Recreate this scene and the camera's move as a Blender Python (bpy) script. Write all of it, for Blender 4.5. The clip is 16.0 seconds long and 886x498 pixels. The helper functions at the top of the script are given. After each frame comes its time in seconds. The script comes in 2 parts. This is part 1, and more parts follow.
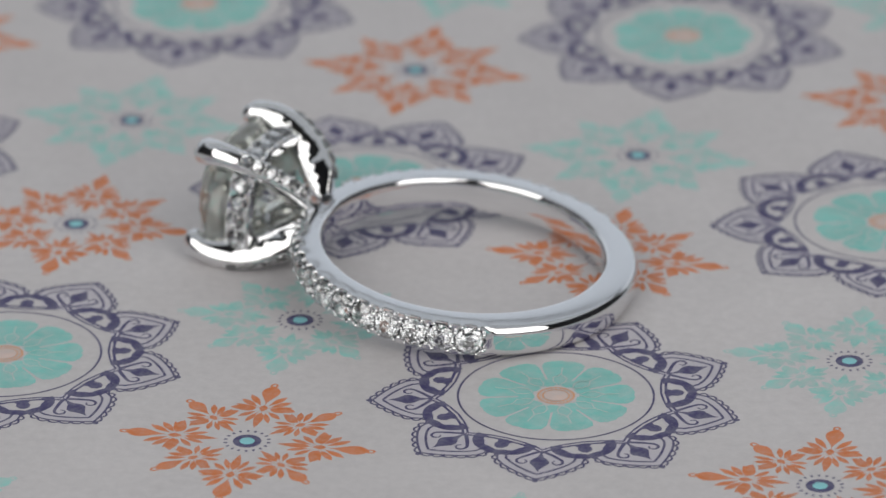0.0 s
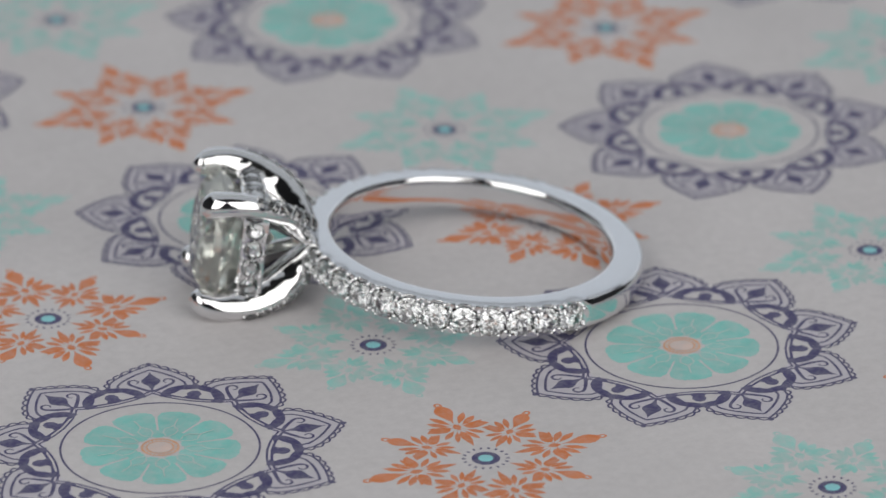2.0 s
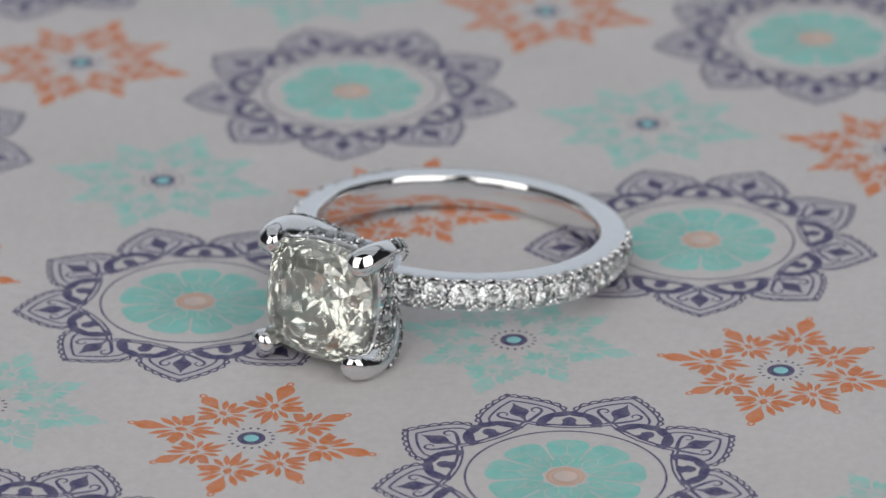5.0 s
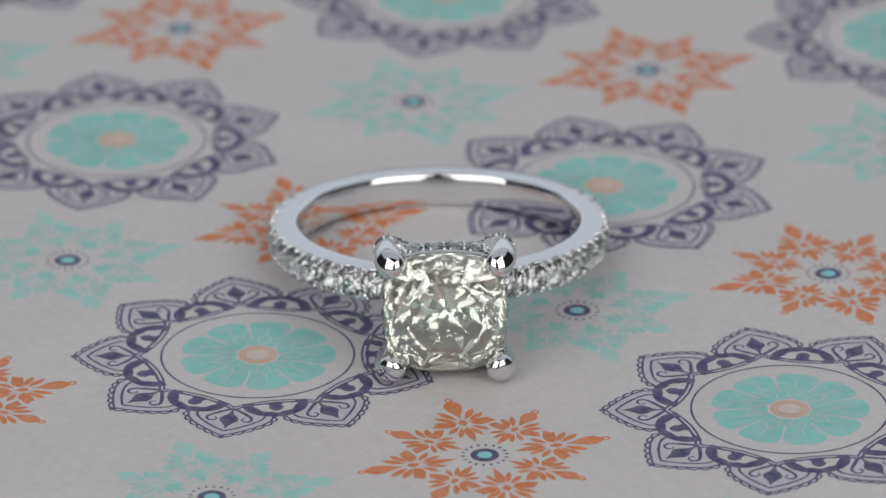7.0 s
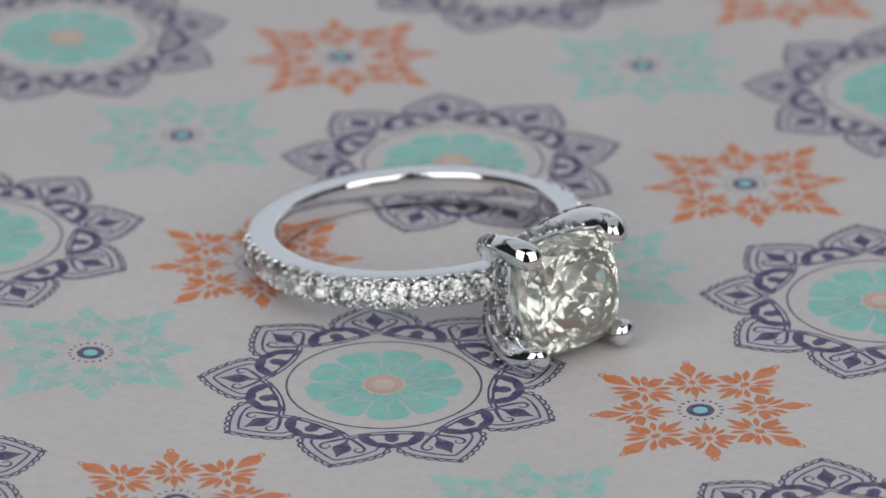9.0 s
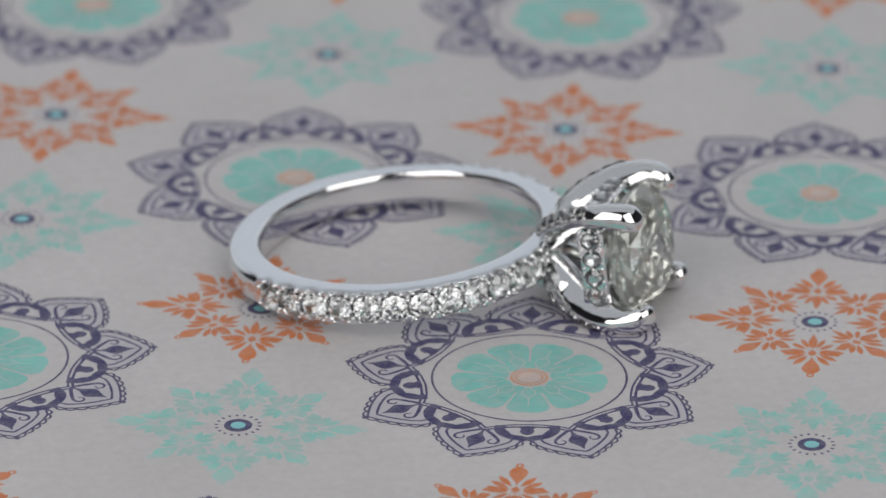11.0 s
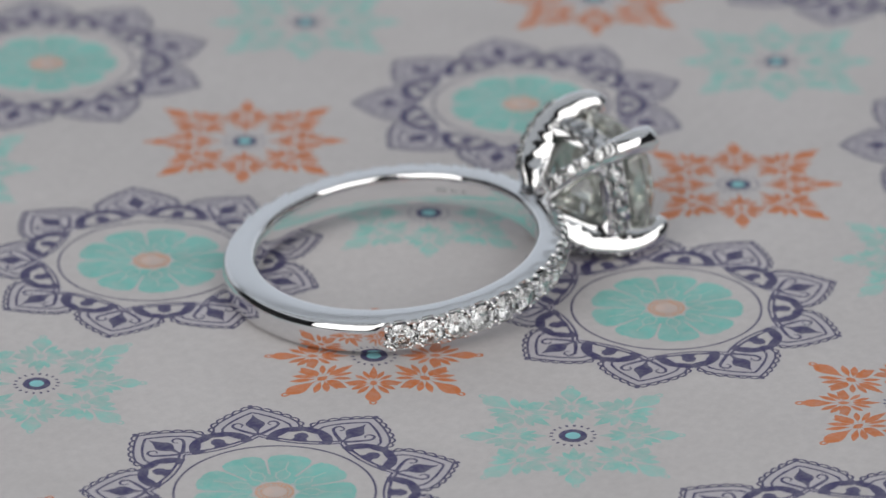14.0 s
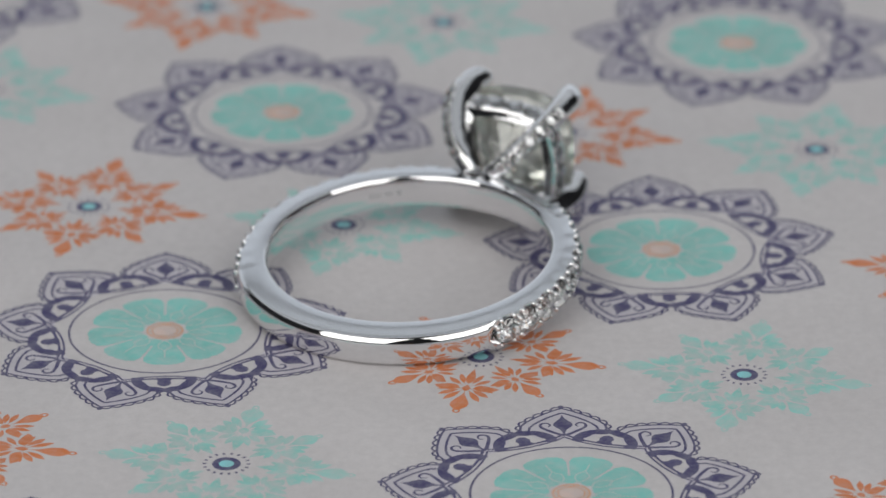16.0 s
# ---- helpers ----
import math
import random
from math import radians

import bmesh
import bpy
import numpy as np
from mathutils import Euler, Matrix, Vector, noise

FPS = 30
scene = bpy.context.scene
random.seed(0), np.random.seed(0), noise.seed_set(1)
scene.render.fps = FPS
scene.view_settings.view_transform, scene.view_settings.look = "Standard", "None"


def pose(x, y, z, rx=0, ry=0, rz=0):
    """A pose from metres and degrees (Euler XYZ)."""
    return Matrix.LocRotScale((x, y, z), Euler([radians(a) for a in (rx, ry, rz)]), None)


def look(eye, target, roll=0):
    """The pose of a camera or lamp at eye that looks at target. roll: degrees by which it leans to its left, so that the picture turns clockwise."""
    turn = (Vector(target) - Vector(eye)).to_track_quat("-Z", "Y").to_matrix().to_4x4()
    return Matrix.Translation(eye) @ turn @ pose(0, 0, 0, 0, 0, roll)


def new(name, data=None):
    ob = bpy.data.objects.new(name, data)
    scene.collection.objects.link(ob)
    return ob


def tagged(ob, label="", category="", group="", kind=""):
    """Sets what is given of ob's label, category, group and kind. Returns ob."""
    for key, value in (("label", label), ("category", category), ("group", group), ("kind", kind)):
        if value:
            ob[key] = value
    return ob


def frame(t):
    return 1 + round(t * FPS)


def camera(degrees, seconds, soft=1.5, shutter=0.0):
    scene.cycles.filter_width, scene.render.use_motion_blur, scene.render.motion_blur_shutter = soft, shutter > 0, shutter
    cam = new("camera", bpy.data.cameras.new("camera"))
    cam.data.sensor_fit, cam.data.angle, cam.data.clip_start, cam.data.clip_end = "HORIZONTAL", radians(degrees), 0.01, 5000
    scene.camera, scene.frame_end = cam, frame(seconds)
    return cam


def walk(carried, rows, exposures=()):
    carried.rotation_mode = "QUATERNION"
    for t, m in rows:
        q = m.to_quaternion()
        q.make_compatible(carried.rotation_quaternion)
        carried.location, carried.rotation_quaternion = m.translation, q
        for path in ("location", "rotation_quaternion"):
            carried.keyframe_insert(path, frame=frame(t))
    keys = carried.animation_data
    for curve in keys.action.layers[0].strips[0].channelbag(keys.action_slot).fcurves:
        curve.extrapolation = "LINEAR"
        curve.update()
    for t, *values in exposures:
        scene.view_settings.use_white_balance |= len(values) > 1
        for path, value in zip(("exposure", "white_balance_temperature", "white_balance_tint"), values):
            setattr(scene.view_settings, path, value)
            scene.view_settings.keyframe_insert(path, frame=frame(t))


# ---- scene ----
MM = 0.001
# ---- camera: stands still, a long lens close to the ring ----
cam = camera(8.817, 16.0, soft=1.5)
EYE = (0.0, -0.30380, 0.14353)
AIM = (0.000608, 0.004223, 0.0)
STILL = look(EYE, AIM, -0.246)
walk(cam, [(0, STILL), (16, STILL)])
cam.data.dof.use_dof = True
cam.data.dof.focus_distance = 0.320
cam.data.dof.aperture_fstop = 54.0
scene.view_settings.exposure = 0.0

# degrees of the turntable's turn, every half second
TURN = [0.0, 7.98, 16.12, 24.8, 33.47, 41.77, 50.48, 59.16, 67.55, 75.98, 84.41, 92.85, 101.28, 109.80, 117.75, 126.14, 134.58, 143.04, 151.5, 159.95, 168.47, 176.99, 185.51, 194.03, 202.25, 210.84, 219.0, 227.62, 236.26, 244.55, 253.0, 261.45, 269.4]

# ---- world and lights ----
world = bpy.data.worlds.new("studio_air")
scene.world = world
world.use_nodes = True
world.node_tree.nodes["Background"].inputs["Color"].default_value = (0.55, 0.6, 0.68, 1)
world.node_tree.nodes["Background"].inputs["Strength"].default_value = 0.08


def softbox(name, eye, target, sx, sy, watts, colour):
    data = bpy.data.lights.new(name, "AREA")
    data.shape, data.size, data.size_y = "RECTANGLE", sx, sy
    data.energy, data.color = watts, colour
    ob = new(name, data)
    ob.matrix_world = look(eye, target)
    return ob


softbox("softbox_back", (0.0, 0.62, 0.235), (0, 0.0, 0.12), 1.7, 0.40, 0.72, (0.88, 0.935, 1.0))
softbox("softbox_above", (0.0, 0.23, 0.64), (0, 0.16, 0.0), 1.5, 0.86, 1.70, (0.90, 0.95, 1.0))
softbox("softbox_west", (-0.335, -0.455, 0.37), (0, 0, 0.01), 0.54, 0.62, 2.16, (1.0, 0.985, 0.96))
softbox("softbox_east", (0.335, -0.455, 0.37), (0, 0, 0.01), 0.54, 0.62, 2.16, (1.0, 0.985, 0.96))


# ---- materials ----
def material(name):
    m = bpy.data.materials.new(name)
    m.use_nodes = True
    return m, m.node_tree.nodes, m.node_tree.links, m.node_tree.nodes["Principled BSDF"]


def noise_node(nodes, links, scale, detail=4.0, rough=0.6, stretch=None):
    tc = nodes.new("ShaderNodeTexCoord")
    n = nodes.new("ShaderNodeTexNoise")
    n.inputs["Scale"].default_value, n.inputs["Detail"].default_value = scale, detail
    n.inputs["Roughness"].default_value = rough
    if stretch:
        mp = nodes.new("ShaderNodeMapping")
        mp.inputs["Scale"].default_value = stretch
        links.new(tc.outputs["Object"], mp.inputs["Vector"])
        links.new(mp.outputs["Vector"], n.inputs["Vector"])
    else:
        links.new(tc.outputs["Object"], n.inputs["Vector"])
    return n


def ramp(nodes, links, src, stops):
    r = nodes.new("ShaderNodeValToRGB")
    r.color_ramp.elements[0].position, r.color_ramp.elements[0].color = stops[0][0], (*stops[0][1], 1)
    r.color_ramp.elements[1].position, r.color_ramp.elements[1].color = stops[-1][0], (*stops[-1][1], 1)
    for pos, col in stops[1:-1]:
        r.color_ramp.elements.new(pos).color = (*col, 1)
    links.new(src, r.inputs["Fac"])
    return r


def mixed(nodes, links, kind, fac, a, b):
    m = nodes.new("ShaderNodeMix")
    m.data_type, m.blend_type = "RGBA", kind
    for value, socket in ((fac, m.inputs[0]), (a, m.inputs[6]), (b, m.inputs[7])):
        if isinstance(value, (float, tuple)):
            socket.default_value = value if isinstance(value, float) else (*value, 1)
        else:
            links.new(value, socket)
    return m.outputs[2]


PAPER = (0.60, 0.577, 0.583)


def paper_colour(nodes, links):
    big = noise_node(nodes, links, 70.0, 3.0)
    grain = noise_node(nodes, links, 1500.0, 5.0, 0.7)
    base = ramp(nodes, links, big.outputs["Fac"], [(0.3, tuple(c * 0.95 for c in PAPER)), (0.7, tuple(min(1, c * 1.04) for c in PAPER))])
    g = ramp(nodes, links, grain.outputs["Fac"], [(0.3, (0.90, 0.90, 0.905)), (0.65, (1.0, 1.0, 1.0))])
    fibre = noise_node(nodes, links, 420.0, 4.0, 0.65, (1.0, 2.6, 1.0))
    f = ramp(nodes, links, fibre.outputs["Fac"], [(0.35, (0.982, 0.98, 0.98)), (0.6, (1.0, 1.0, 1.0))])
    both = mixed(nodes, links, "MULTIPLY", 1.0, base.outputs["Color"], g.outputs["Color"])
    return mixed(nodes, links, "MULTIPLY", 1.0, both, f.outputs["Color"])


def weave_bump(nodes, links, bsdf, strength=0.35):
    fine = noise_node(nodes, links, 2600.0, 4.0, 0.65)
    b = nodes.new("ShaderNodeBump")
    b.inputs["Strength"].default_value, b.inputs["Distance"].default_value = strength, 0.00006
    links.new(fine.outputs["Fac"], b.inputs["Height"])
    links.new(b.outputs["Normal"], bsdf.inputs["Normal"])


def paper_material():
    m, nodes, links, bsdf = material("printed_paper")
    links.new(paper_colour(nodes, links), bsdf.inputs["Base Color"])
    bsdf.inputs["Roughness"].default_value = 0.62
    bsdf.inputs["Specular IOR Level"].default_value = 0.3
    weave_bump(nodes, links, bsdf)
    return m


def ink_material(name, colour, worn, coarse=900.0):
    """Printing ink, thin enough here and there for the paper to show."""
    m, nodes, links, bsdf = material(name)
    n = noise_node(nodes, links, coarse, 5.0, 0.7)
    mask = ramp(nodes, links, n.outputs["Fac"], [(0.36, (worn,) * 3), (0.62, (0.0,) * 3)])
    tone = noise_node(nodes, links, 260.0, 3.0)
    ink = ramp(nodes, links, tone.outputs["Fac"], [(0.3, tuple(c * 0.88 for c in colour)), (0.7, tuple(min(1, c * 1.1) for c in colour))])
    col = mixed(nodes, links, "MIX", mask.outputs["Color"], ink.outputs["Color"], paper_colour(nodes, links))
    links.new(col, bsdf.inputs["Base Color"])
    bsdf.inputs["Roughness"].default_value = 0.6
    bsdf.inputs["Specular IOR Level"].default_value = 0.3
    weave_bump(nodes, links, bsdf)
    return m


def metal_material(name, colour, rough, scratch, depth=0.00002, grain=(1, 1, 6)):
    m, nodes, links, bsdf = material(name)
    bsdf.inputs["Metallic"].default_value = 1.0
    bsdf.inputs["Base Color"].default_value = (*colour, 1)
    n = noise_node(nodes, links, 900.0, 3.0)
    r = nodes.new("ShaderNodeMapRange")
    r.inputs["To Min"].default_value, r.inputs["To Max"].default_value = rough * 0.6, rough * 1.5
    links.new(n.outputs["Fac"], r.inputs["Value"])
    links.new(r.outputs["Result"], bsdf.inputs["Roughness"])
    s = noise_node(nodes, links, 500.0, 2.0, 0.5, grain)
    b = nodes.new("ShaderNodeBump")
    b.inputs["Strength"].default_value, b.inputs["Distance"].default_value = scratch, depth
    links.new(s.outputs["Fac"], b.inputs["Height"])
    links.new(b.outputs["Normal"], bsdf.inputs["Normal"])
    return m


def gem_material(name, tint, ior, pale_lift):
    """Clear stone with off-white diffuse mixed in to brighten its dark facets."""
    m, nodes, links, bsdf = material(name)
    g, d, mix = nodes.new("ShaderNodeBsdfGlass"), nodes.new("ShaderNodeBsdfDiffuse"), nodes.new("ShaderNodeMixShader")
    g.inputs["Color"].default_value = (*tint, 1)
    g.inputs["Roughness"].default_value, g.inputs["IOR"].default_value = 0.0, ior
    n = noise_node(nodes, links, 700.0, 3.0)
    lift_tone = ramp(nodes, links, n.outputs["Fac"], [(0.35, (0.93, 0.955, 0.89)), (0.65, (0.985, 0.99, 0.96))])
    links.new(lift_tone.outputs["Color"], d.inputs["Color"])
    mix.inputs[0].default_value = pale_lift
    links.new(g.outputs[0], mix.inputs[1])
    links.new(d.outputs[0], mix.inputs[2])
    links.new(mix.outputs[0], nodes["Material Output"].inputs["Surface"])
    nodes.remove(bsdf)
    return m


def wall_material(name, colour, scale=8.0):
    m, nodes, links, bsdf = material(name)
    n = noise_node(nodes, links, scale, 5.0)
    r = ramp(nodes, links, n.outputs["Fac"], [(0.3, tuple(c * 0.93 for c in colour)), (0.7, tuple(min(1, c * 1.05) for c in colour))])
    links.new(r.outputs["Color"], bsdf.inputs["Base Color"])
    bsdf.inputs["Roughness"].default_value = 0.85
    return m


M_PAPER = paper_material()
M_NAVY = ink_material("navy_ink", (0.050, 0.045, 0.138), 0.20, 1400.0)
M_TEAL = ink_material("teal_ink", (0.21, 0.56, 0.515), 0.38)
M_VEIN = ink_material("pale_vein_ink", (0.47, 0.59, 0.565), 0.4)
M_PALE_TEAL = ink_material("pale_teal_ink", (0.27, 0.565, 0.525), 0.78, 650.0)
M_ORANGE = ink_material("orange_ink", (0.60, 0.178, 0.05), 0.26, 1300.0)
M_PEACH = ink_material("peach_ink", (0.68, 0.36, 0.20), 0.5, 1300.0)
M_BLUSH = ink_material("blush_ink", (0.66, 0.52, 0.47), 0.5)
M_EYE = ink_material("pale_blue_ink", (0.25, 0.60, 0.64), 0.1)
M_LILAC = ink_material("lilac_wash", (0.53, 0.505, 0.56), 0.45)
M_GOLD = metal_material("white_gold", (0.83, 0.83, 0.84), 0.045, 0.05)
M_GOLD_FACE = metal_material("white_gold_satin", (0.70, 0.714, 0.738), 0.16, 0.03)
M_CAST = metal_material("cast_white_gold", (0.83, 0.83, 0.84), 0.05, 0.4, 0.00025, (1, 1, 1))
M_ENGRAVED = metal_material("engraved_gold", (0.55, 0.55, 0.56), 0.45, 0.3)
M_DIAMOND = gem_material("diamond", (0.99, 0.9985, 0.972), 2.42, 0.11)
M_MELEE = gem_material("small_diamond", (0.93, 0.935, 0.94), 2.42, 0.02)
M_TABLE = wall_material("pale_table", (0.6, 0.6, 0.61), 30.0)
M_BACK = wall_material("pale_backdrop", (0.74, 0.78, 0.84))
M_DARK = wall_material("dark_studio_wall", (0.075, 0.075, 0.08))


# ---- mesh helpers ----
def mesh_of(name, verts, faces, mats, index=None, smooth=False):
    me = bpy.data.meshes.new(name)
    me.from_pydata(verts, [], faces)
    for m in mats:
        me.materials.append(m)
    if index:
        me.polygons.foreach_set("material_index", index)
    if smooth:
        me.polygons.foreach_set("use_smooth", [True] * len(me.polygons))
    me.update()
    return me


def outward(me):
    bm = bmesh.new()
    bm.from_mesh(me)
    bmesh.ops.recalc_face_normals(bm, faces=bm.faces)
    bm.to_mesh(me)
    bm.free()
    return me


def part(name, me, parent, label="", m=None):
    ob = new(name, me)
    ob.parent = parent
    if m is not None:
        ob.matrix_basis = m
    if label:
        tagged(ob, label)
    return ob


def slab(name, x0, x1, y0, y1, z0, z1, mat):
    v = [(x, y, z) for z in (z0, z1) for x, y in ((x0, y0), (x1, y0), (x1, y1), (x0, y1))]
    f = [(3, 2, 1, 0), (4, 5, 6, 7), (0, 1, 5, 4), (1, 2, 6, 5), (2, 3, 7, 6), (3, 0, 4, 7)]
    return new(name, mesh_of(name, v, f, [mat]))


# ---- the studio round the table ----
SHEET_T = 0.25 * MM
table = tagged(slab("table_top", -0.7, 0.7, -0.6, 0.7, -0.03, -SHEET_T, M_TABLE), "plain pale table top under the printed sheet", "table", kind="structure")
tagged(slab("wall_north", -1.2, 1.2, 0.70, 0.75, -0.8, 1.6, M_BACK), "pale blue-grey backdrop wall", "wall", kind="structure")
tagged(slab("wall_south", -1.2, 1.2, -1.25, -1.2, -0.8, 1.6, M_DARK), "dark studio wall", "wall", kind="structure")
tagged(slab("wall_west", -1.25, -1.2, -1.25, 0.75, -0.8, 1.6, M_DARK), "dark studio wall", "wall", kind="structure")
tagged(slab("wall_east", 1.2, 1.25, -1.25, 0.75, -0.8, 1.6, M_DARK), "dark studio wall", "wall", kind="structure")
tagged(slab("floor", -1.25, 1.25, -1.25, 0.75, -0.85, -0.8, M_DARK), "dark studio floor", "floor", kind="structure")
tagged(slab("ceiling", -1.25, 1.25, -1.25, 0.75, 1.6, 1.65, M_DARK), "dark studio ceiling", "ceiling", kind="structure")


def smooth_path(pts, n):
    """A Catmull-Rom line through the points."""
    p = [pts[0], *pts, pts[-1]]
    out = []
    for i in range(n + 1):
        u = i / n * (len(pts) - 1)
        k = min(int(u), len(pts) - 2)
        t = u - k
        a, b, c, d = (np.array(p[k + q], float) for q in range(4))
        out.append(tuple(0.5 * (2 * b + (c - a) * t + (2 * a - 5 * b + 4 * c - d) * t * t + (3 * b - a - 3 * c + d) * t ** 3)))
    return out


# ---- the printed sheet ----
class Print:
    """Flat shapes of ink, laid in thin layers."""

    def __init__(self):
        self.v, self.f, self.i = [], [], []
        self.layer, self.count = 0, 0

    def height(self, mat):
        self.count += 1
        return (0.004 + 0.0045 * mat + 0.0050 * self.layer + 0.0002 * (self.count % 20)) * MM

    def fill(self, pts, mat):
        n = len(self.v)
        z = self.height(mat)
        self.v += [(x * U, y * U, z) for x, y in pts]
        area = sum(a[0] * b[1] - b[0] * a[1] for a, b in zip(pts, pts[1:] + pts[:1]))
        ids = list(range(n, n + len(pts)))
        self.f.append(tuple(ids if area > 0 else ids[::-1]))
        self.i.append(mat)

    def stroke(self, pts, width, mat, closed=False, taper=False):
        p = np.array(pts, float)
        k = len(p)
        if closed:
            tan = np.roll(p, -1, 0) - np.roll(p, 1, 0)
        else:
            tan = np.gradient(p, axis=0)
        tan /= np.linalg.norm(tan, axis=1)[:, None] + 1e-9
        nor = np.stack([-tan[:, 1], tan[:, 0]], 1)
        w = np.full(k, width * 0.78)
        if taper:
            w = w * (0.35 + 0.65 * np.linspace(1, 0, k))
        a, b = p + nor * w[:, None], p - nor * w[:, None]
        n = len(self.v)
        z = self.height(mat)
        for q in (*a, *b):
            self.v.append((q[0] * U, q[1] * U, z))
        for j in range(k if closed else k - 1):
            l = (j + 1) % k
            self.f.append((n + j, n + k + j, n + k + l, n + l))
            self.i.append(mat)

    def mesh(self, name, mats):
        return mesh_of(name, self.v, self.f, mats, self.i)


U = 0.336 * MM


def turn2(pts, deg):
    c, s = math.cos(radians(deg)), math.sin(radians(deg))
    return [(c * x - s * y, s * x + c * y) for x, y in pts]


def circle2(cx, cy, r, n=24, squash=1.0):
    return [(cx + r * math.cos(2 * math.pi * i / n), cy + r * squash * math.sin(2 * math.pi * i / n)) for i in range(n)]


def leaf(x0, y0, x1, y1, w, bend=0.0, belly=0.55, n=8):
    """A leaf from its base to its tip, widest at belly."""
    dx, dy = x1 - x0, y1 - y0
    ln = math.hypot(dx, dy)
    tx, ty = dx / ln, dy / ln
    left, right = [], []
    for i in range(n + 1):
        s = i / n
        h = w / 2 * (math.sin(math.pi * s ** (math.log(0.5) / math.log(belly)))) ** 0.85 if 0 < s < 1 else 0.03
        b = bend * math.sin(math.pi * s * 0.5) ** 2
        cx, cy = x0 + dx * s - ty * b, y0 + dy * s + tx * b
        left.append((cx - ty * h, cy + tx * h))
        right.append((cx + ty * h, cy - tx * h))
    return left + right[::-1]


def star_arm(pr, deg, kx, ky, mat, fat):
    hub = len(pr.v)
    pr.v.append((12.1 * kx * U, 0.0, 0.004 * MM))

    def lf(x0, y0, x1, y1, w, bend=0.0, belly=0.55):
        first = len(pr.v)
        pr.fill(turn2(leaf(x0 * kx, y0 * ky, x1 * kx, y1 * ky, w * fat * ky, bend, belly), deg), mat)
        pr.f.append((hub, first, len(pr.v) - 1))
        pr.i.append(mat)
    lf(13.7, 0, 20.6, 0, 3.0, 0, 0.66)
    tip, ring0 = hub + 1 + 8, len(pr.v)
    pr.stroke(turn2(circle2(20.7 * kx, 0, 0.72, 10, 0.7), deg), 0.25, mat, True)
    pr.f.append((tip, ring0 + 5, ring0 + 6))
    pr.i.append(mat)
    lf(11.0, 0, 13.3, 0, 1.35)
    lf(10.5, 0, 5.0, 0, 1.5, 0, 0.35)
    for s in (1, -1):
        lf(13.3, 0.75 * s, 16.9, 3.1 * s, 1.2)
        lf(12.7, 1.2 * s, 15.1, 4.3 * s, 1.25)
        lf(12.3, 1.2 * s, 10.9, 5.3 * s, 2.3, -0.9 * s, 0.42)
        lf(11.0, 1.1 * s, 8.7, 3.6 * s, 1.05)
        lf(10.5, 0.7 * s, 7.0, 2.0 * s, 0.95)
        lf(12.4, 2.3 * s, 13.2, 4.9 * s, 0.7)


def eye_print(name):
    """The blue eye of a star, in a ring of dashes."""
    pr = Print()
    pr.fill(circle2(0, 0, 2.35, 28), 0)
    pr.layer = 1
    pr.fill(circle2(0, 0, 1.25, 20), 1)
    for i in range(18):
        pr.fill(turn2([(3.3, -0.21), (3.9, -0.21), (3.9, 0.21), (3.3, 0.21)], 20 * i), 0)
    return pr.mesh(name, [M_NAVY, M_EYE])


def fleuron_print(name, ink, kx, ky, fat):
    """One arm of a star: leaves about a small oval."""
    pr = Print()
    star_arm(pr, 0, kx, ky, 0, fat)
    return pr.mesh(name, [ink])


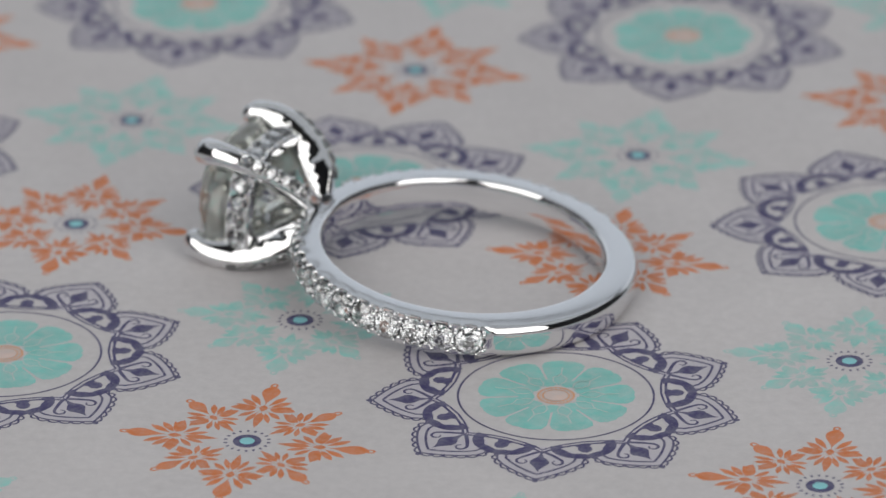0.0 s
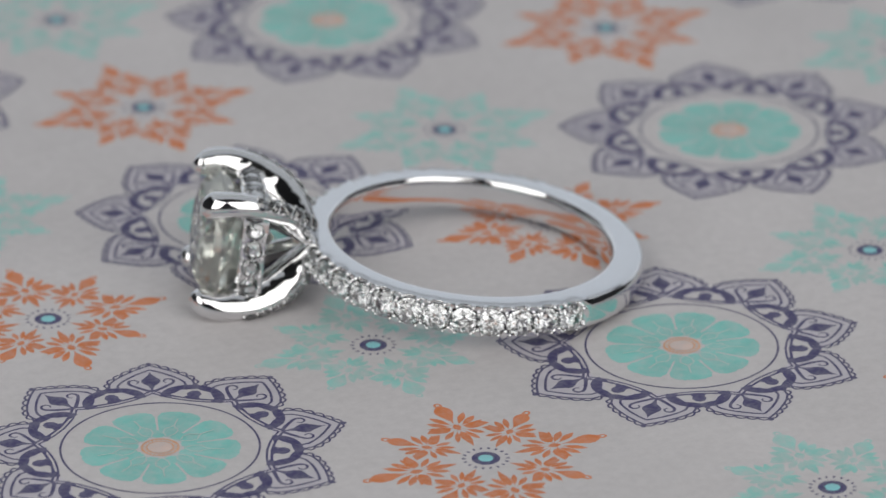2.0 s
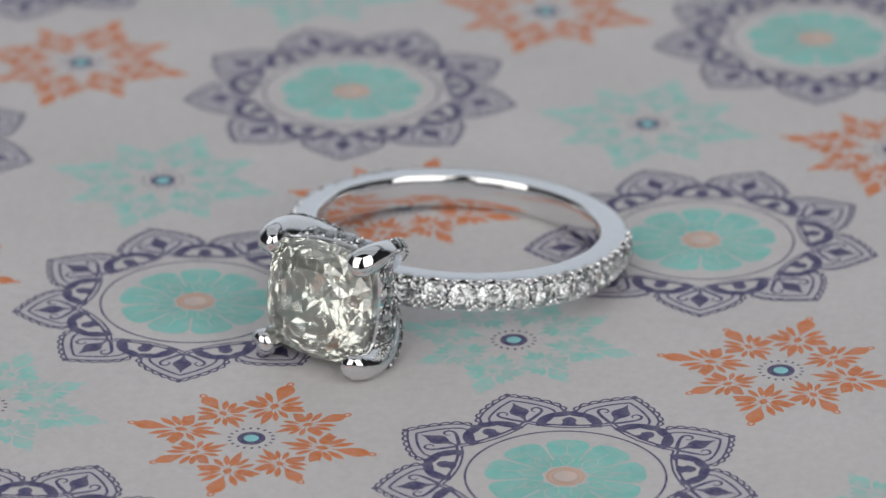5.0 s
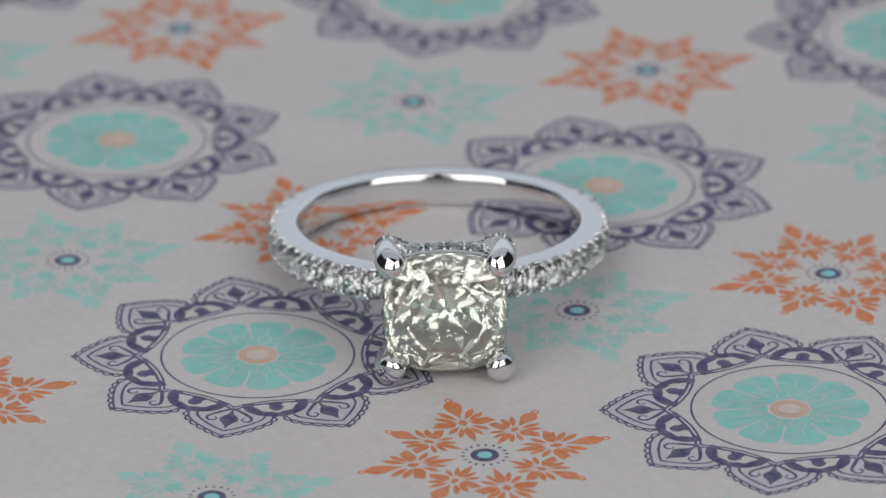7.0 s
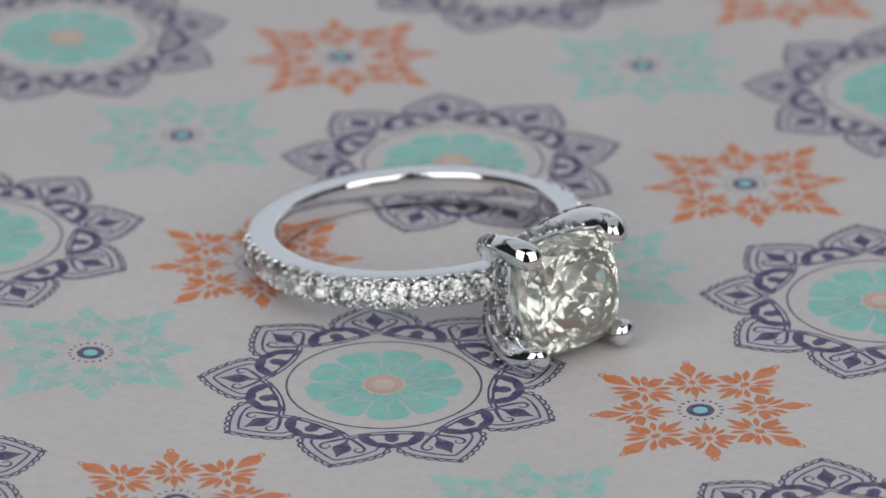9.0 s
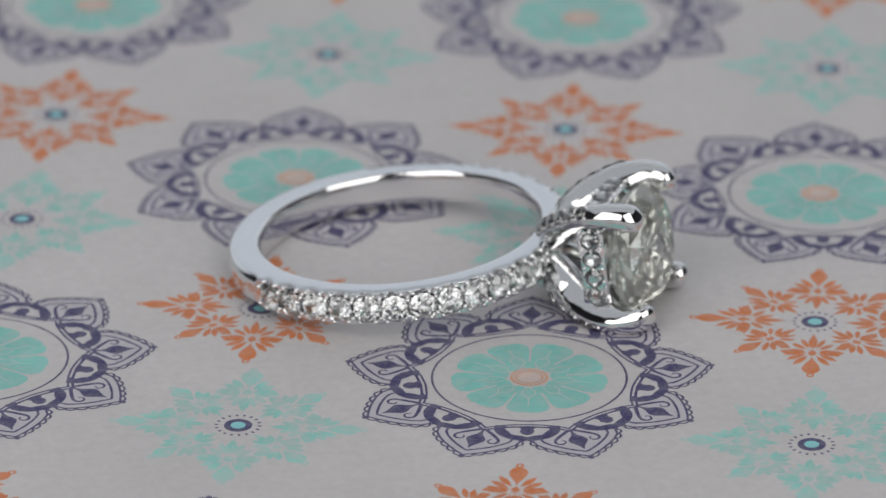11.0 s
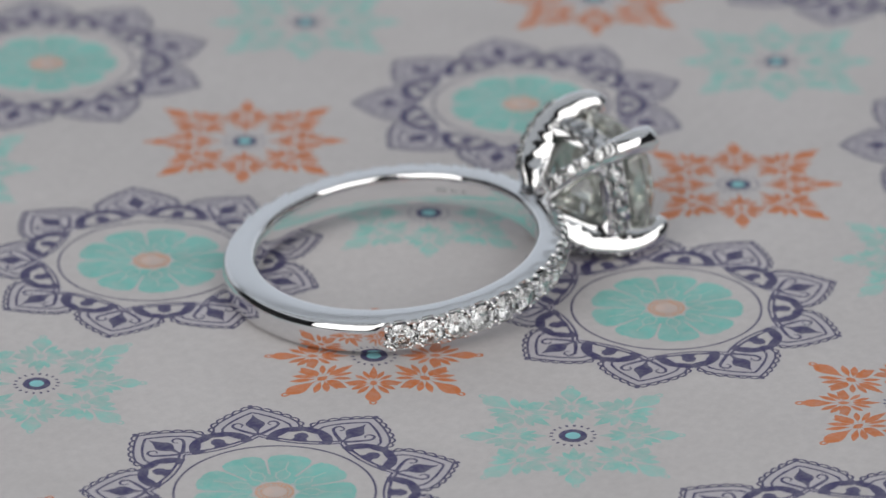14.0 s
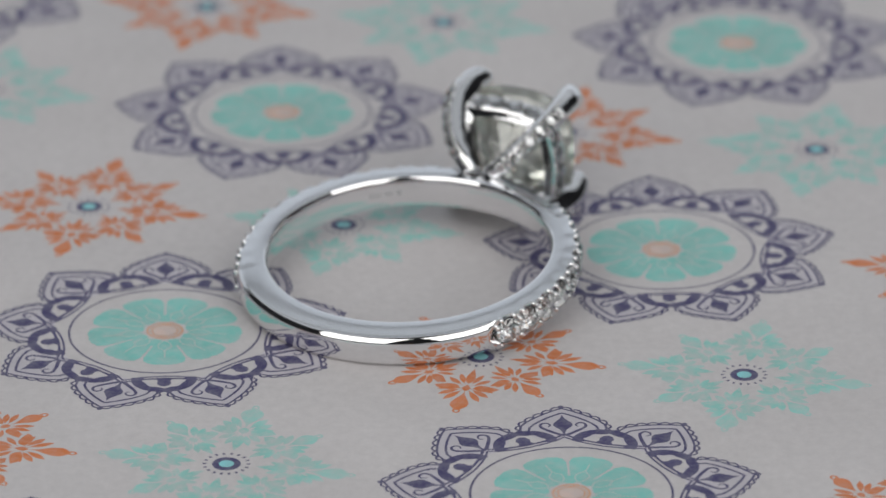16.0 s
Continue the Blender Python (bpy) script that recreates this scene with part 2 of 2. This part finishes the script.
def medallion_prints():
    """A round flower in a ring; a pointed petal and an arch, nine of each about it."""
    pr = Print()
    navy, teal, peach, paper, vein = 1, 0, 2, 3, 4
    k = 0.96
    # teal flower, its petals cut by pale veins
    for i in range(9):
        a = 20 + 40 * i
        pet = [(4.1, -1.35), (6.2, -2.05), (8.5, -2.9), (10.8, -3.7), (12.2, -3.75), (13.2, -2.9), (13.75, -1.4), (13.6, -0.4),
               (13.85, 0.5), (13.5, 2.2), (12.7, 3.5), (11.2, 3.75), (8.5, 2.9), (6.2, 2.05), (4.1, 1.35)]
        pr.fill(turn2([(x * k, y * k) for x, y in pet], a), teal)
        pr.layer = 1
        pr.stroke(turn2([(4.0, 0.1), (5.2, 1.0), (6.6, 1.15), (7.6, 0.25), (8.3, 0.0)], a), 0.15, vein)
        pr.stroke(turn2([(4.0, -0.1), (5.2, -1.0), (6.6, -1.15), (7.6, -0.25), (8.3, 0.0)], a), 0.15, vein)
        pr.stroke(turn2([(8.3, 0.0), (10.6, 0.05)], a), 0.16, vein)
        pr.layer = 0
        pr.fill(turn2([(3.6, -0.75), (5.2, -0.65), (6.4, 0), (5.2, 0.65), (3.6, 0.75)], a + 20), teal)
    pr.fill(circle2(0, 0, 1.9, 28), 5)
    pr.stroke(circle2(0, 0, 3.0, 40), 0.26, peach, True)
    pr.stroke(circle2(0, 0, 2.2, 32), 0.22, peach, True)
    for i in range(22):
        pr.fill(circle2(*turn2([(2.6, 0)], 16.36 * i)[0], 0.17, 6), peach)
    pr.layer = 0
    pr.stroke(circle2(0, 0, 16.35, 96), 0.24, navy, True)
    flower = pr.mesh("printed_medallion", [M_TEAL, M_NAVY, M_PEACH, M_PAPER, M_VEIN, M_BLUSH])
    pr = Print()
    for a, h in ((0, 0),):
        # wavy double line under the arches, with cusps at the petals
        for r0, lift, w in ((17.6, 2.5, 0.24), (18.4, 2.7, 0.30)):
            wave = []
            for j in range(-12, 13):
                s = abs(j) / 12
                r = r0 + lift * (0.25 * s + 0.75 * s ** 3)
                wave.append((r * math.cos(radians(20 * j / 12)), r * math.sin(radians(20 * j / 12))))
            pr.stroke(turn2(wave, h), w, navy)
        # arch with a scalloped inner edge
        outer, inner = [], []
        for j in range(0, 37):
            q = radians(-104 + 208 * j / 36)
            outer.append((19.0 + 4.6 * math.cos(q), 5.5 * math.sin(q)))
            rr = 0.69 - 0.07 * abs(math.sin(q * 4.2))
            inner.append((19.0 + 4.6 * rr * math.cos(q), 5.5 * rr * math.sin(q)))
        n = len(outer)
        for j in range(n - 1):
            pr.fill(turn2([outer[j], outer[j + 1], inner[j + 1], inner[j]], h), navy)
        pr.fill(turn2([(18.5, -1.55), (19.4, -1.0), (20.3, -1.25), (21.2, -0.75), (21.5, 0), (21.2, 0.75), (20.3, 1.25), (19.4, 1.0), (18.5, 1.55)], h), navy)
        arch = pr.mesh("printed_arch", [M_LILAC, M_NAVY])
        pr = Print()
        # pointed petal: two lines, a row of small loops, a bud and two curls
        side = [(21.6, 6.6), (22.8, 7.15), (24.3, 6.95), (25.8, 5.95), (27.2, 4.6), (28.5, 3.1), (29.6, 1.6), (30.6, 0.0)]
        fine = []
        for (xa, ya), (xb, yb) in zip(side, side[1:]):
            fine += [(xa + (xb - xa) * k / 4, ya + (yb - ya) * k / 4) for k in range(4)]
        fine.append(side[-1])
        pr.fill(turn2([(x, y) for x, y in fine] + [(x, -y) for x, y in fine[-2::-1]] + [(19.6, -4.2), (19.0, 0.0), (19.6, 4.2)], a), 0)
        for s in (1, -1):
            pr.stroke(turn2([(x, y * s) for x, y in fine], a), 0.26, navy)
            inn = [(20.6 + (x - 20.6) * 0.83, y * s * 0.80) for x, y in fine]
            pr.stroke(turn2(inn, a), 0.28, navy)
            for k in range(0, len(fine) - 3, 4):
                (xa, ya), (xb, yb) = fine[k], fine[k + 4] if k + 4 < len(fine) else fine[-1]
                mx, my, dx, dy = (xa + xb) / 2, (ya + yb) / 2, xb - xa, yb - ya
                ln = math.hypot(dx, dy)
                loop = []
                for j in range(9):
                    q = math.pi * j / 8
                    c, d = -math.cos(q) * ln / 2, math.sin(q) * 0.85
                    loop.append((mx + dx / ln * c - dy / ln * d, (my + dy / ln * c + dx / ln * d) * s))
                pr.stroke(turn2(loop, a), 0.24, navy)
            curl = smooth_path([(20.7, 0.25), (21.5, 1.3), (22.6, 2.6), (23.8, 3.7), (24.9, 3.6), (25.2, 2.7), (24.5, 2.1), (23.8, 2.5)], 22)
            pr.stroke(turn2([(x, y * s) for x, y in curl], a), 0.48, navy, False, True)
        pr.layer = 1
        pr.fill(turn2([(20.3, 0.12), (21.8, 0.24), (22.8, 0.55), (23.5, 1.15), (24.3, 1.62), (25.1, 1.55), (25.9, 1.0), (26.9, 0.38), (28.1, 0),
                       (26.9, -0.38), (25.9, -1.0), (25.1, -1.55), (24.3, -1.62), (23.5, -1.15), (22.8, -0.55), (21.8, -0.24), (20.3, -0.12)], a), navy)
        pr.layer = 0
        pr.fill(turn2(circle2(31.2, 0, 0.5, 8), a), navy)
    return flower, arch, pr.mesh("printed_petal", [M_LILAC, M_NAVY])


HALF = 0.125
sheet = tagged(slab("printed_sheet", -HALF, HALF, -HALF, HALF, -SHEET_T, 0.0, M_PAPER),
               "pale mauve-grey printed paper sheet with navy medallions and stars", "paper sheet")
ME_MED, ME_ARCH, ME_PETAL = medallion_prints()
ME_EYE = eye_print("printed_star")
FLEURONS = {ink: [fleuron_print("printed_fleuron", ink, 1.0, 0.98, fat), fleuron_print("printed_fleuron", ink, 0.855, 0.86, fat)] for ink, fat in ((M_ORANGE, 1.06), (M_PALE_TEAL, 1.32))}
STEP_A, STEP_B = Vector((31.27, -5.73)), Vector((20.27, 23.06))
MED_AT, STAR_TURN, MED_TURN = Vector((6.86, -15.33)), -11.3, 22.5
OR_OFF, TE_OFF = Vector((-17.16, -5.42)), Vector((16.75, 4.22))
for i in range(-6, 7):
    for j in range(-5, 6):
        at = MED_AT + STEP_A * i + STEP_B * j
        if at.length < 85:
            med = part("printed_medallion", ME_MED, sheet, "navy and teal printed medallion", pose(at.x * MM, at.y * MM, 0, 0, 0, MED_TURN))
            for k in range(9):
                part("printed_petal", ME_PETAL, med, "", pose(0, 0, 0, 0, 0, 40 * k))
                part("printed_arch", ME_ARCH, med, "", pose(0, 0, 0, 0, 0, 40 * k + 20))
        for off, ink, label in ((OR_OFF, M_ORANGE, "orange printed star with a blue eye"), (TE_OFF, M_PALE_TEAL, "pale teal printed star with a blue eye")):
            p = at + off
            if (i, j) == (0, 1) and ink is M_ORANGE:
                p = p + Vector((0.30, 0.49))  # the print slipped a little here
            if p.length < 85:
                star = part("printed_star", ME_EYE, sheet, label, pose(p.x * MM, p.y * MM, 0, 0, 0, STAR_TURN))
                for k in range(8):
                    part("printed_fleuron", FLEURONS[ink][k % 2], star, "", pose(0, 0, 0, 0, 0, 45 * k))


# ---- the ring; x points from its middle to the stone, z along its axis ----
R_OUT, R_IN, WIDE = 10.0, 8.19, 2.0
THICK_BACK = 0.20
TILT, AZ = 5.8, 153.5
HEAD_UP = 2.1
PAVE = [14.0 + 9.5 * i for i in range(12)]
ring = tagged(new("engagement_ring"), "white gold engagement ring with a cushion diamond on printed paper", "ring")
SINK = 0.10  # mm by which the ring is sunk into the flat sheet
LIFT = ((R_OUT + THICK_BACK - 0.1) * math.sin(radians(TILT)) + WIDE / 2 * math.cos(radians(TILT)) - SINK) * MM
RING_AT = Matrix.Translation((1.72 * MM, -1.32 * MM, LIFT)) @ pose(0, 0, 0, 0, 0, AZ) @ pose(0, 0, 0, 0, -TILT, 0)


def swell(deg):
    """The band is thinner under the stones and thicker at its back."""
    a = abs((deg + 180) % 360 - 180)
    q = min(1.0, max(0.0, (a - 95) / 45))
    return -0.15 + (0.15 + THICK_BACK) * q * q * (3 - 2 * q)


def shank_mesh():
    """The band: a rounded section swept round, cut back and scalloped where the stones sit."""
    n = 720
    h = WIDE / 2
    verts, faces, idx = [], [], []
    m = None
    for k in range(n):
        deg = 360 * k / n
        ro = R_OUT + swell(deg)
        a = abs((deg + 180) % 360 - 180)
        lug = 0.0 if a < 9.0 else 0.5 + 0.5 * math.cos(2 * math.pi * (a - PAVE[0]) / 9.5)
        b = min(1.0, max(0.0, (a - 122.5) / 4.0))
        b = b * b * (3 - 2 * b)
        top_r = ro - (0.15 + 0.15 * lug) * (1 - b) - 0.46 * b
        edge_r = top_r + 0.02 * (1 - b) + 0.33 * b
        mid_r = ro - (0.42 + 0.45 * lug) * (1 - b)
        edge_z = h - 0.09 - 0.13 * b
        mid2 = ro - (0.46 - 0.28 * (1 - lug) ** 2) * (1 - b)
        prof = [(R_IN, 0.0), (R_IN + 0.004, h - 0.55), (R_IN + 0.02, h - 0.34), (R_IN + 0.06, h - 0.18), (R_IN + 0.115, h - 0.07), (R_IN + 0.18, h - 0.012), (R_IN + 0.25, h),
                (R_IN + 0.75, h), (top_r - 0.02, h - 0.035), (top_r + 0.006 + 0.16 * b, h - 0.047 - 0.03 * b), (edge_r, edge_z), (edge_r + 0.02 + 0.08 * b, edge_z - 0.22), (mid2, edge_z - 0.42), (mid_r, 0.0)]
        full = prof + [(r, -z) for r, z in prof[-2:0:-1]]
        m = len(full)
        c, s = math.cos(radians(deg)), math.sin(radians(deg))
        verts += [(r * c * MM, r * s * MM, z * MM) for r, z in full]
    for k in range(n):
        l = (k + 1) % n
        for j in range(m):
            q = (j + 1) % m
            faces.append((k * m + j, l * m + j, l * m + q, k * m + q))
            idx.append(1 if j in (6, 7, 8) or j in (m - 7, m - 8, m - 9) else 0)
    me = mesh_of("shank", verts, faces, [M_GOLD, M_GOLD_FACE], idx, True)
    outward(me)
    me.set_sharp_from_angle(angle=radians(32))
    return me


def bridge(rings, cap0=True, cap1=True):
    """Faces between rings of points of any count, each sorted by angle."""
    verts, faces, starts = [], [], []
    for r in rings:
        starts.append(len(verts))
        verts += r
    for (a0, ra), (b0, rb) in zip(zip(starts, rings), zip(starts[1:], rings[1:])):
        na, nb = len(ra), len(rb)
        if nb == 1:
            faces += [(a0 + i, a0 + (i + 1) % na, b0) for i in range(na)]
            continue
        i = j = 0
        while i < na or j < nb:
            if j >= nb or (i < na and (i + 0.5) / na <= (j + 0.5) / nb):
                faces.append((a0 + i % na, a0 + (i + 1) % na, b0 + j % nb))
                i += 1
            else:
                faces.append((a0 + i % na, b0 + (j + 1) % nb, b0 + j % nb))
                j += 1
    if cap0:
        faces.append(tuple(range(starts[0], starts[0] + len(rings[0])))[::-1])
    return verts, faces


def brilliant_mesh(name, r, mat):
    """A round brilliant: table up at z = 0.3 r, point down."""
    def rg(n, rad, z, off):
        return [(rad * r * MM * math.cos(2 * math.pi * (i + off) / n), rad * r * MM * math.sin(2 * math.pi * (i + off) / n), z * r * MM) for i in range(n)]
    rings = [rg(8, 0.44, 0.36, 0), rg(8, 0.74, 0.25, 0.5), rg(16, 1.0, 0.03, 0), rg(16, 1.0, -0.03, 0), rg(16, 0.60, -0.36, 0.5), rg(8, 0.28, -0.64, 0), [(0, 0, -0.86 * r * MM)]]
    v, f = bridge(rings)
    return outward(mesh_of(name, v, f, [mat]))


def cushion_mesh():
    """A cushion-cut diamond, girdle at z = 0, table up."""
    def rg(n, size, z, off, power):
        out = []
        for i in range(n):
            a = 2 * math.pi * (i + off) / n
            c, s = math.cos(a), math.sin(a)
            k = (abs(c) ** power + abs(s) ** power) ** (-1 / power)
            out.append((size * k * c * MM, size * k * s * MM, z * MM))
        return out
    rings = [rg(8, 2.15, 1.24, 0.5, 2.4), rg(16, 2.72, 1.0, 0.0, 2.7), rg(24, 3.2, 0.52, 0.5, 3.0), rg(32, 3.43, 0.12, 0, 3.3), rg(32, 3.43, -0.06, 0, 3.3),
             rg(16, 3.2, -0.58, 0.5, 3.0), rg(16, 2.45, -1.32, 0.0, 2.6), rg(12, 1.42, -2.24, 0.5, 2.3), rg(8, 0.62, -2.94, 0.0, 2.1), [(0, 0, -3.45 * MM)]]
    dice = random.Random(11)
    for k in (5, 6, 7, 8):
        rings[k] = [(x * q, y * q, z + dice.uniform(-0.05, 0.05) * MM) for x, y, z in rings[k] for q in [dice.uniform(0.96, 1.03)]]
    v, f = bridge(rings)
    return outward(mesh_of("center_stone", v, f, [M_DIAMOND]))


def bead_mesh(name, r, stretch):
    v, f, n = [], [], 8
    for k in range(1, 5):
        z, q = math.sin(math.pi / 2 * (k - 1) / 4), math.cos(math.pi / 2 * (k - 1) / 4)
        v += [(q * r * MM * math.cos(2 * math.pi * i / n), q * r * MM * math.sin(2 * math.pi * i / n), z * r * stretch * MM) for i in range(n)]
    v = [(x, y, -1.2 * r * MM) for x, y, z in v[:n]] + v
    for k in range(4):
        f += [(k * n + i, k * n + (i + 1) % n, (k + 1) * n + (i + 1) % n, (k + 1) * n + i) for i in range(n)]
    v.append((0, 0, r * stretch * MM))
    f += [(4 * n + i, 4 * n + (i + 1) % n, 5 * n) for i in range(n)]
    return outward(mesh_of(name, v, f, [M_GOLD], None, True))


def on_band(deg, r, z):
    """A frame on the band: its z axis points outwards, its x axis along the band."""
    a = radians(deg)
    r += swell(deg) if r > 9 else 0
    out, along = Vector((math.cos(a), math.sin(a), 0)), Vector((-math.sin(a), math.cos(a), 0))
    m = Matrix((along, out.cross(along), out)).transposed().to_4x4()
    return Matrix.Translation((out * r + Vector((0, 0, z))) * MM) @ m


def slab_mesh(name, hx, hy, hz):
    v = [(x * hx * MM, y * hy * MM, z * hz * MM) for z in (-1, 1) for x, y in ((-1, -1), (1, -1), (1, 1), (-1, 1))]
    f = [(3, 2, 1, 0), (4, 5, 6, 7), (0, 1, 5, 4), (1, 2, 6, 5), (2, 3, 7, 6), (3, 0, 4, 7)]
    return mesh_of(name, v, f, [M_ENGRAVED])


shank = part("shank", shank_mesh(), ring, "polished white gold band with satin flat sides")
ME_PAVE = brilliant_mesh("pave_stone", 0.81, M_MELEE)
ME_CLAW = bead_mesh("claw", 0.165, 1.2)
for side in (1, -1):
    for i, a in enumerate(PAVE):
        part("pave_stone", ME_PAVE, shank, "small round brilliant diamond", on_band(side * a, R_OUT - 0.10, 0) @ pose(0, 0, 0, random.uniform(-6, 6), random.uniform(-6, 6), 17 * i))
        for z in (0.83, -0.83):
            for off in (-2.7, 2.7):
                part("claw", ME_CLAW, shank, "", on_band(side * (a + off), R_OUT - (0.13 if z > 0 else 0.24), z))
            part("claw", ME_CLAW, shank, "", on_band(side * (a - 4.75), R_OUT - 0.02, z * 0.60))
    for z in (0.5, -0.5):
        part("claw", ME_CLAW, shank, "", on_band(side * 123.0, R_OUT - 0.02, z))

# a worn maker's mark inside the band
ME_MARK = slab_mesh("engraved_mark", 0.05, 0.16, 0.01)
for i, (deg, tall) in enumerate(((43.4, 1.0), (42.1, 0.7), (40.9, 1.0), (39.6, 0.8), (37.0, 1.0), (35.6, 0.9), (34.3, 0.6), (32.0, 1.0), (30.9, 0.9))):
    part("engraved_mark", ME_MARK, shank, "faint dark engraved stroke", on_band(deg, R_IN + 0.002, 0.05) @ Matrix.Diagonal((1, tall, 1, 1)))

# four blade-like prongs sweep from the band to the stone's corners
HEAD = pose(0, 0, 0, 0, -HEAD_UP, 0)
OUTER = smooth_path([(9.1, 1.15), (9.6, 2.6), (10.55, 3.80), (11.85, 4.66), (13.15, 5.16), (14.5, 5.34), (15.55, 5.20), (16.45, 4.76)], 60)
INNER = smooth_path([(9.75, 0.1), (10.95, 1.1), (12.0, 2.1), (13.0, 2.85), (14.0, 3.40), (14.9, 3.70), (15.7, 3.55), (16.45, 3.5)], 60)


def prong_mesh():
    """A flat-sided blade between two curves, its tip rounded off; the outer face is cut in for the stones."""
    n, rings = 28, []
    for k, ((xo, zo), (xi, zi)) in enumerate(zip(OUTER, INNER)):
        left = math.hypot(OUTER[k][0] - OUTER[-1][0], OUTER[k][1] - OUTER[-1][1])
        e = math.sqrt(max(0.0, 1 - (1 - left / 0.9) ** 2)) if left < 0.9 else 1.0
        e = max(e, 0.04)
        hw = (0.55 + 0.25 * min(1, max(0, k - 20) / 28)) * e
        power = 3.2 if k < 34 else 3.2 - 1.0 * min(1, (k - 34) / 14)
        cx, cz, hx, hz = (xo + xi) / 2, (zo + zi) / 2, (xo - xi) / 2 * e, (zo - zi) / 2 * e
        rg = []
        for i in range(n):
            a = 2 * math.pi * (i + 0.5) / n
            c, q = math.cos(a), math.sin(a)
            r = (abs(c) ** power + abs(q) ** power) ** (-1 / power)
            rg.append(((cx + hx * r * q) * MM, hw * r * c * MM, (cz + hz * r * q) * MM))
        rings.append(rg)
    v = [p for rg in rings for p in rg]
    f = [(k * n + i, k * n + (i + 1) % n, (k + 1) * n + (i + 1) % n, (k + 1) * n + i) for k in range(len(rings) - 1) for i in range(n)]
    f += [tuple(range(n))[::-1], tuple(range(len(v) - n, len(v)))]
    me = outward(mesh_of("prong", v, f, [M_CAST], None, True))
    me.set_sharp_from_angle(angle=radians(50))
    return me


ME_PRONG = prong_mesh()
ME_PSTONE = brilliant_mesh("prong_stone", 0.46, M_MELEE)
ME_PBEAD = bead_mesh("bead", 0.08, 1.0)
for q in (45, 135, 225, 315):
    prong = part("prong", ME_PRONG, ring, "polished white gold claw prong set with small diamonds", HEAD @ pose(0, 0, 0, q, 0, 0))
    for i in range(6):
        k = 8 + i * 4.9
        j = int(k)
        (x, z), (x2, z2) = OUTER[j], OUTER[j + 1]
        ln = math.hypot(x2 - x, z2 - z)
        x, z = x + (x2 - x) * (k - j), z + (z2 - z) * (k - j)
        tx, tz = (x2 - OUTER[j][0]) / ln, (z2 - OUTER[j][1]) / ln
        o = Vector((-tz, 0, tx))
        m = Matrix((Vector((tx, 0, tz)), Vector((0, 1, 0)), o)).transposed().to_4x4()
        at = Vector((x, 0, z))
        part("prong_stone", ME_PSTONE, prong, "small round brilliant diamond", Matrix.Translation((at - o * 0.02) * MM) @ m @ pose(0, 0, 0, random.uniform(-7, 7), random.uniform(-7, 7), 31 * i))
        for y in (0.37, -0.37):
            part("bead", ME_PBEAD, prong, "", Matrix.Translation((at + o * 0.02 + Vector((tx, 0, tz)) * 0.40 + Vector((0, y, 0))) * MM) @ m)

# rails between the prongs under the girdle, each with four stones
ME_RSTONE = brilliant_mesh("rail_stone", 0.57, M_MELEE)


def rail_mesh():
    v, f, n = [], [], 14
    for k in range(n + 1):
        y = -2.9 + 5.8 * k / n
        z = 3.12 - 0.045 * y * y
        low = 12.42 - 0.25 * (abs(y) / 2.9) ** 2
        for x, dz in ((low, -0.42), (low, 0.10), (low + 0.1, 0.2), (13.82, 0.2), (13.92, 0.10), (13.92, -0.42)):
            v.append((x * MM, y * MM, (z + dz) * MM))
    for k in range(n):
        for j in range(6):
            l = (j + 1) % 6
            f.append((k * 6 + j, k * 6 + l, k * 6 + 6 + l, k * 6 + 6 + j))
    f += [tuple(range(6)), tuple(range(n * 6, n * 6 + 6))]
    return outward(mesh_of("gallery_rail", v, f, [M_GOLD]))


ME_RAIL, ME_RBEAD = rail_mesh(), bead_mesh("bead", 0.11, 1.1)
for q in (0, 90, 180, 270):
    rail = part("gallery_rail", ME_RAIL, ring, "white gold gallery rail set with small diamonds", HEAD @ pose(0, 0, 0, q, 0, 0))
    for y in (-1.68, -0.56, 0.56, 1.68):
        z = 3.12 - 0.045 * y * y + 0.27
        part("rail_stone", ME_RSTONE, rail, "small round brilliant diamond", Matrix.Translation((13.17 * MM, y * MM, z * MM)) @ pose(0, 0, 0, math.degrees(math.atan(0.09 * y)) + random.uniform(-7, 7), random.uniform(-7, 7), 40 * y))
        for x, dy in ((12.62, 0.56), (13.74, 0.56), (12.58, 0.2), (13.76, -0.2), (13.17, 0.56)):
            part("bead", ME_RBEAD, rail, "", Matrix.Translation((x * MM, (y + dy) * MM, (z - 0.06) * MM)))

part("center_stone", cushion_mesh(), ring, "large clear cushion-cut diamond with a faint warm tint", HEAD @ pose(14.95 * MM, 0, 0, 0, 90, 0))


# ---- what moves: the sheet and the ring turn together ----
def motions():
    rows = [(0.5 * i, pose(0, 0, 0, 0, 0, a)) for i, a in enumerate(TURN)]
    walk(sheet, rows)
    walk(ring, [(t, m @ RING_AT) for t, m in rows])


motions()
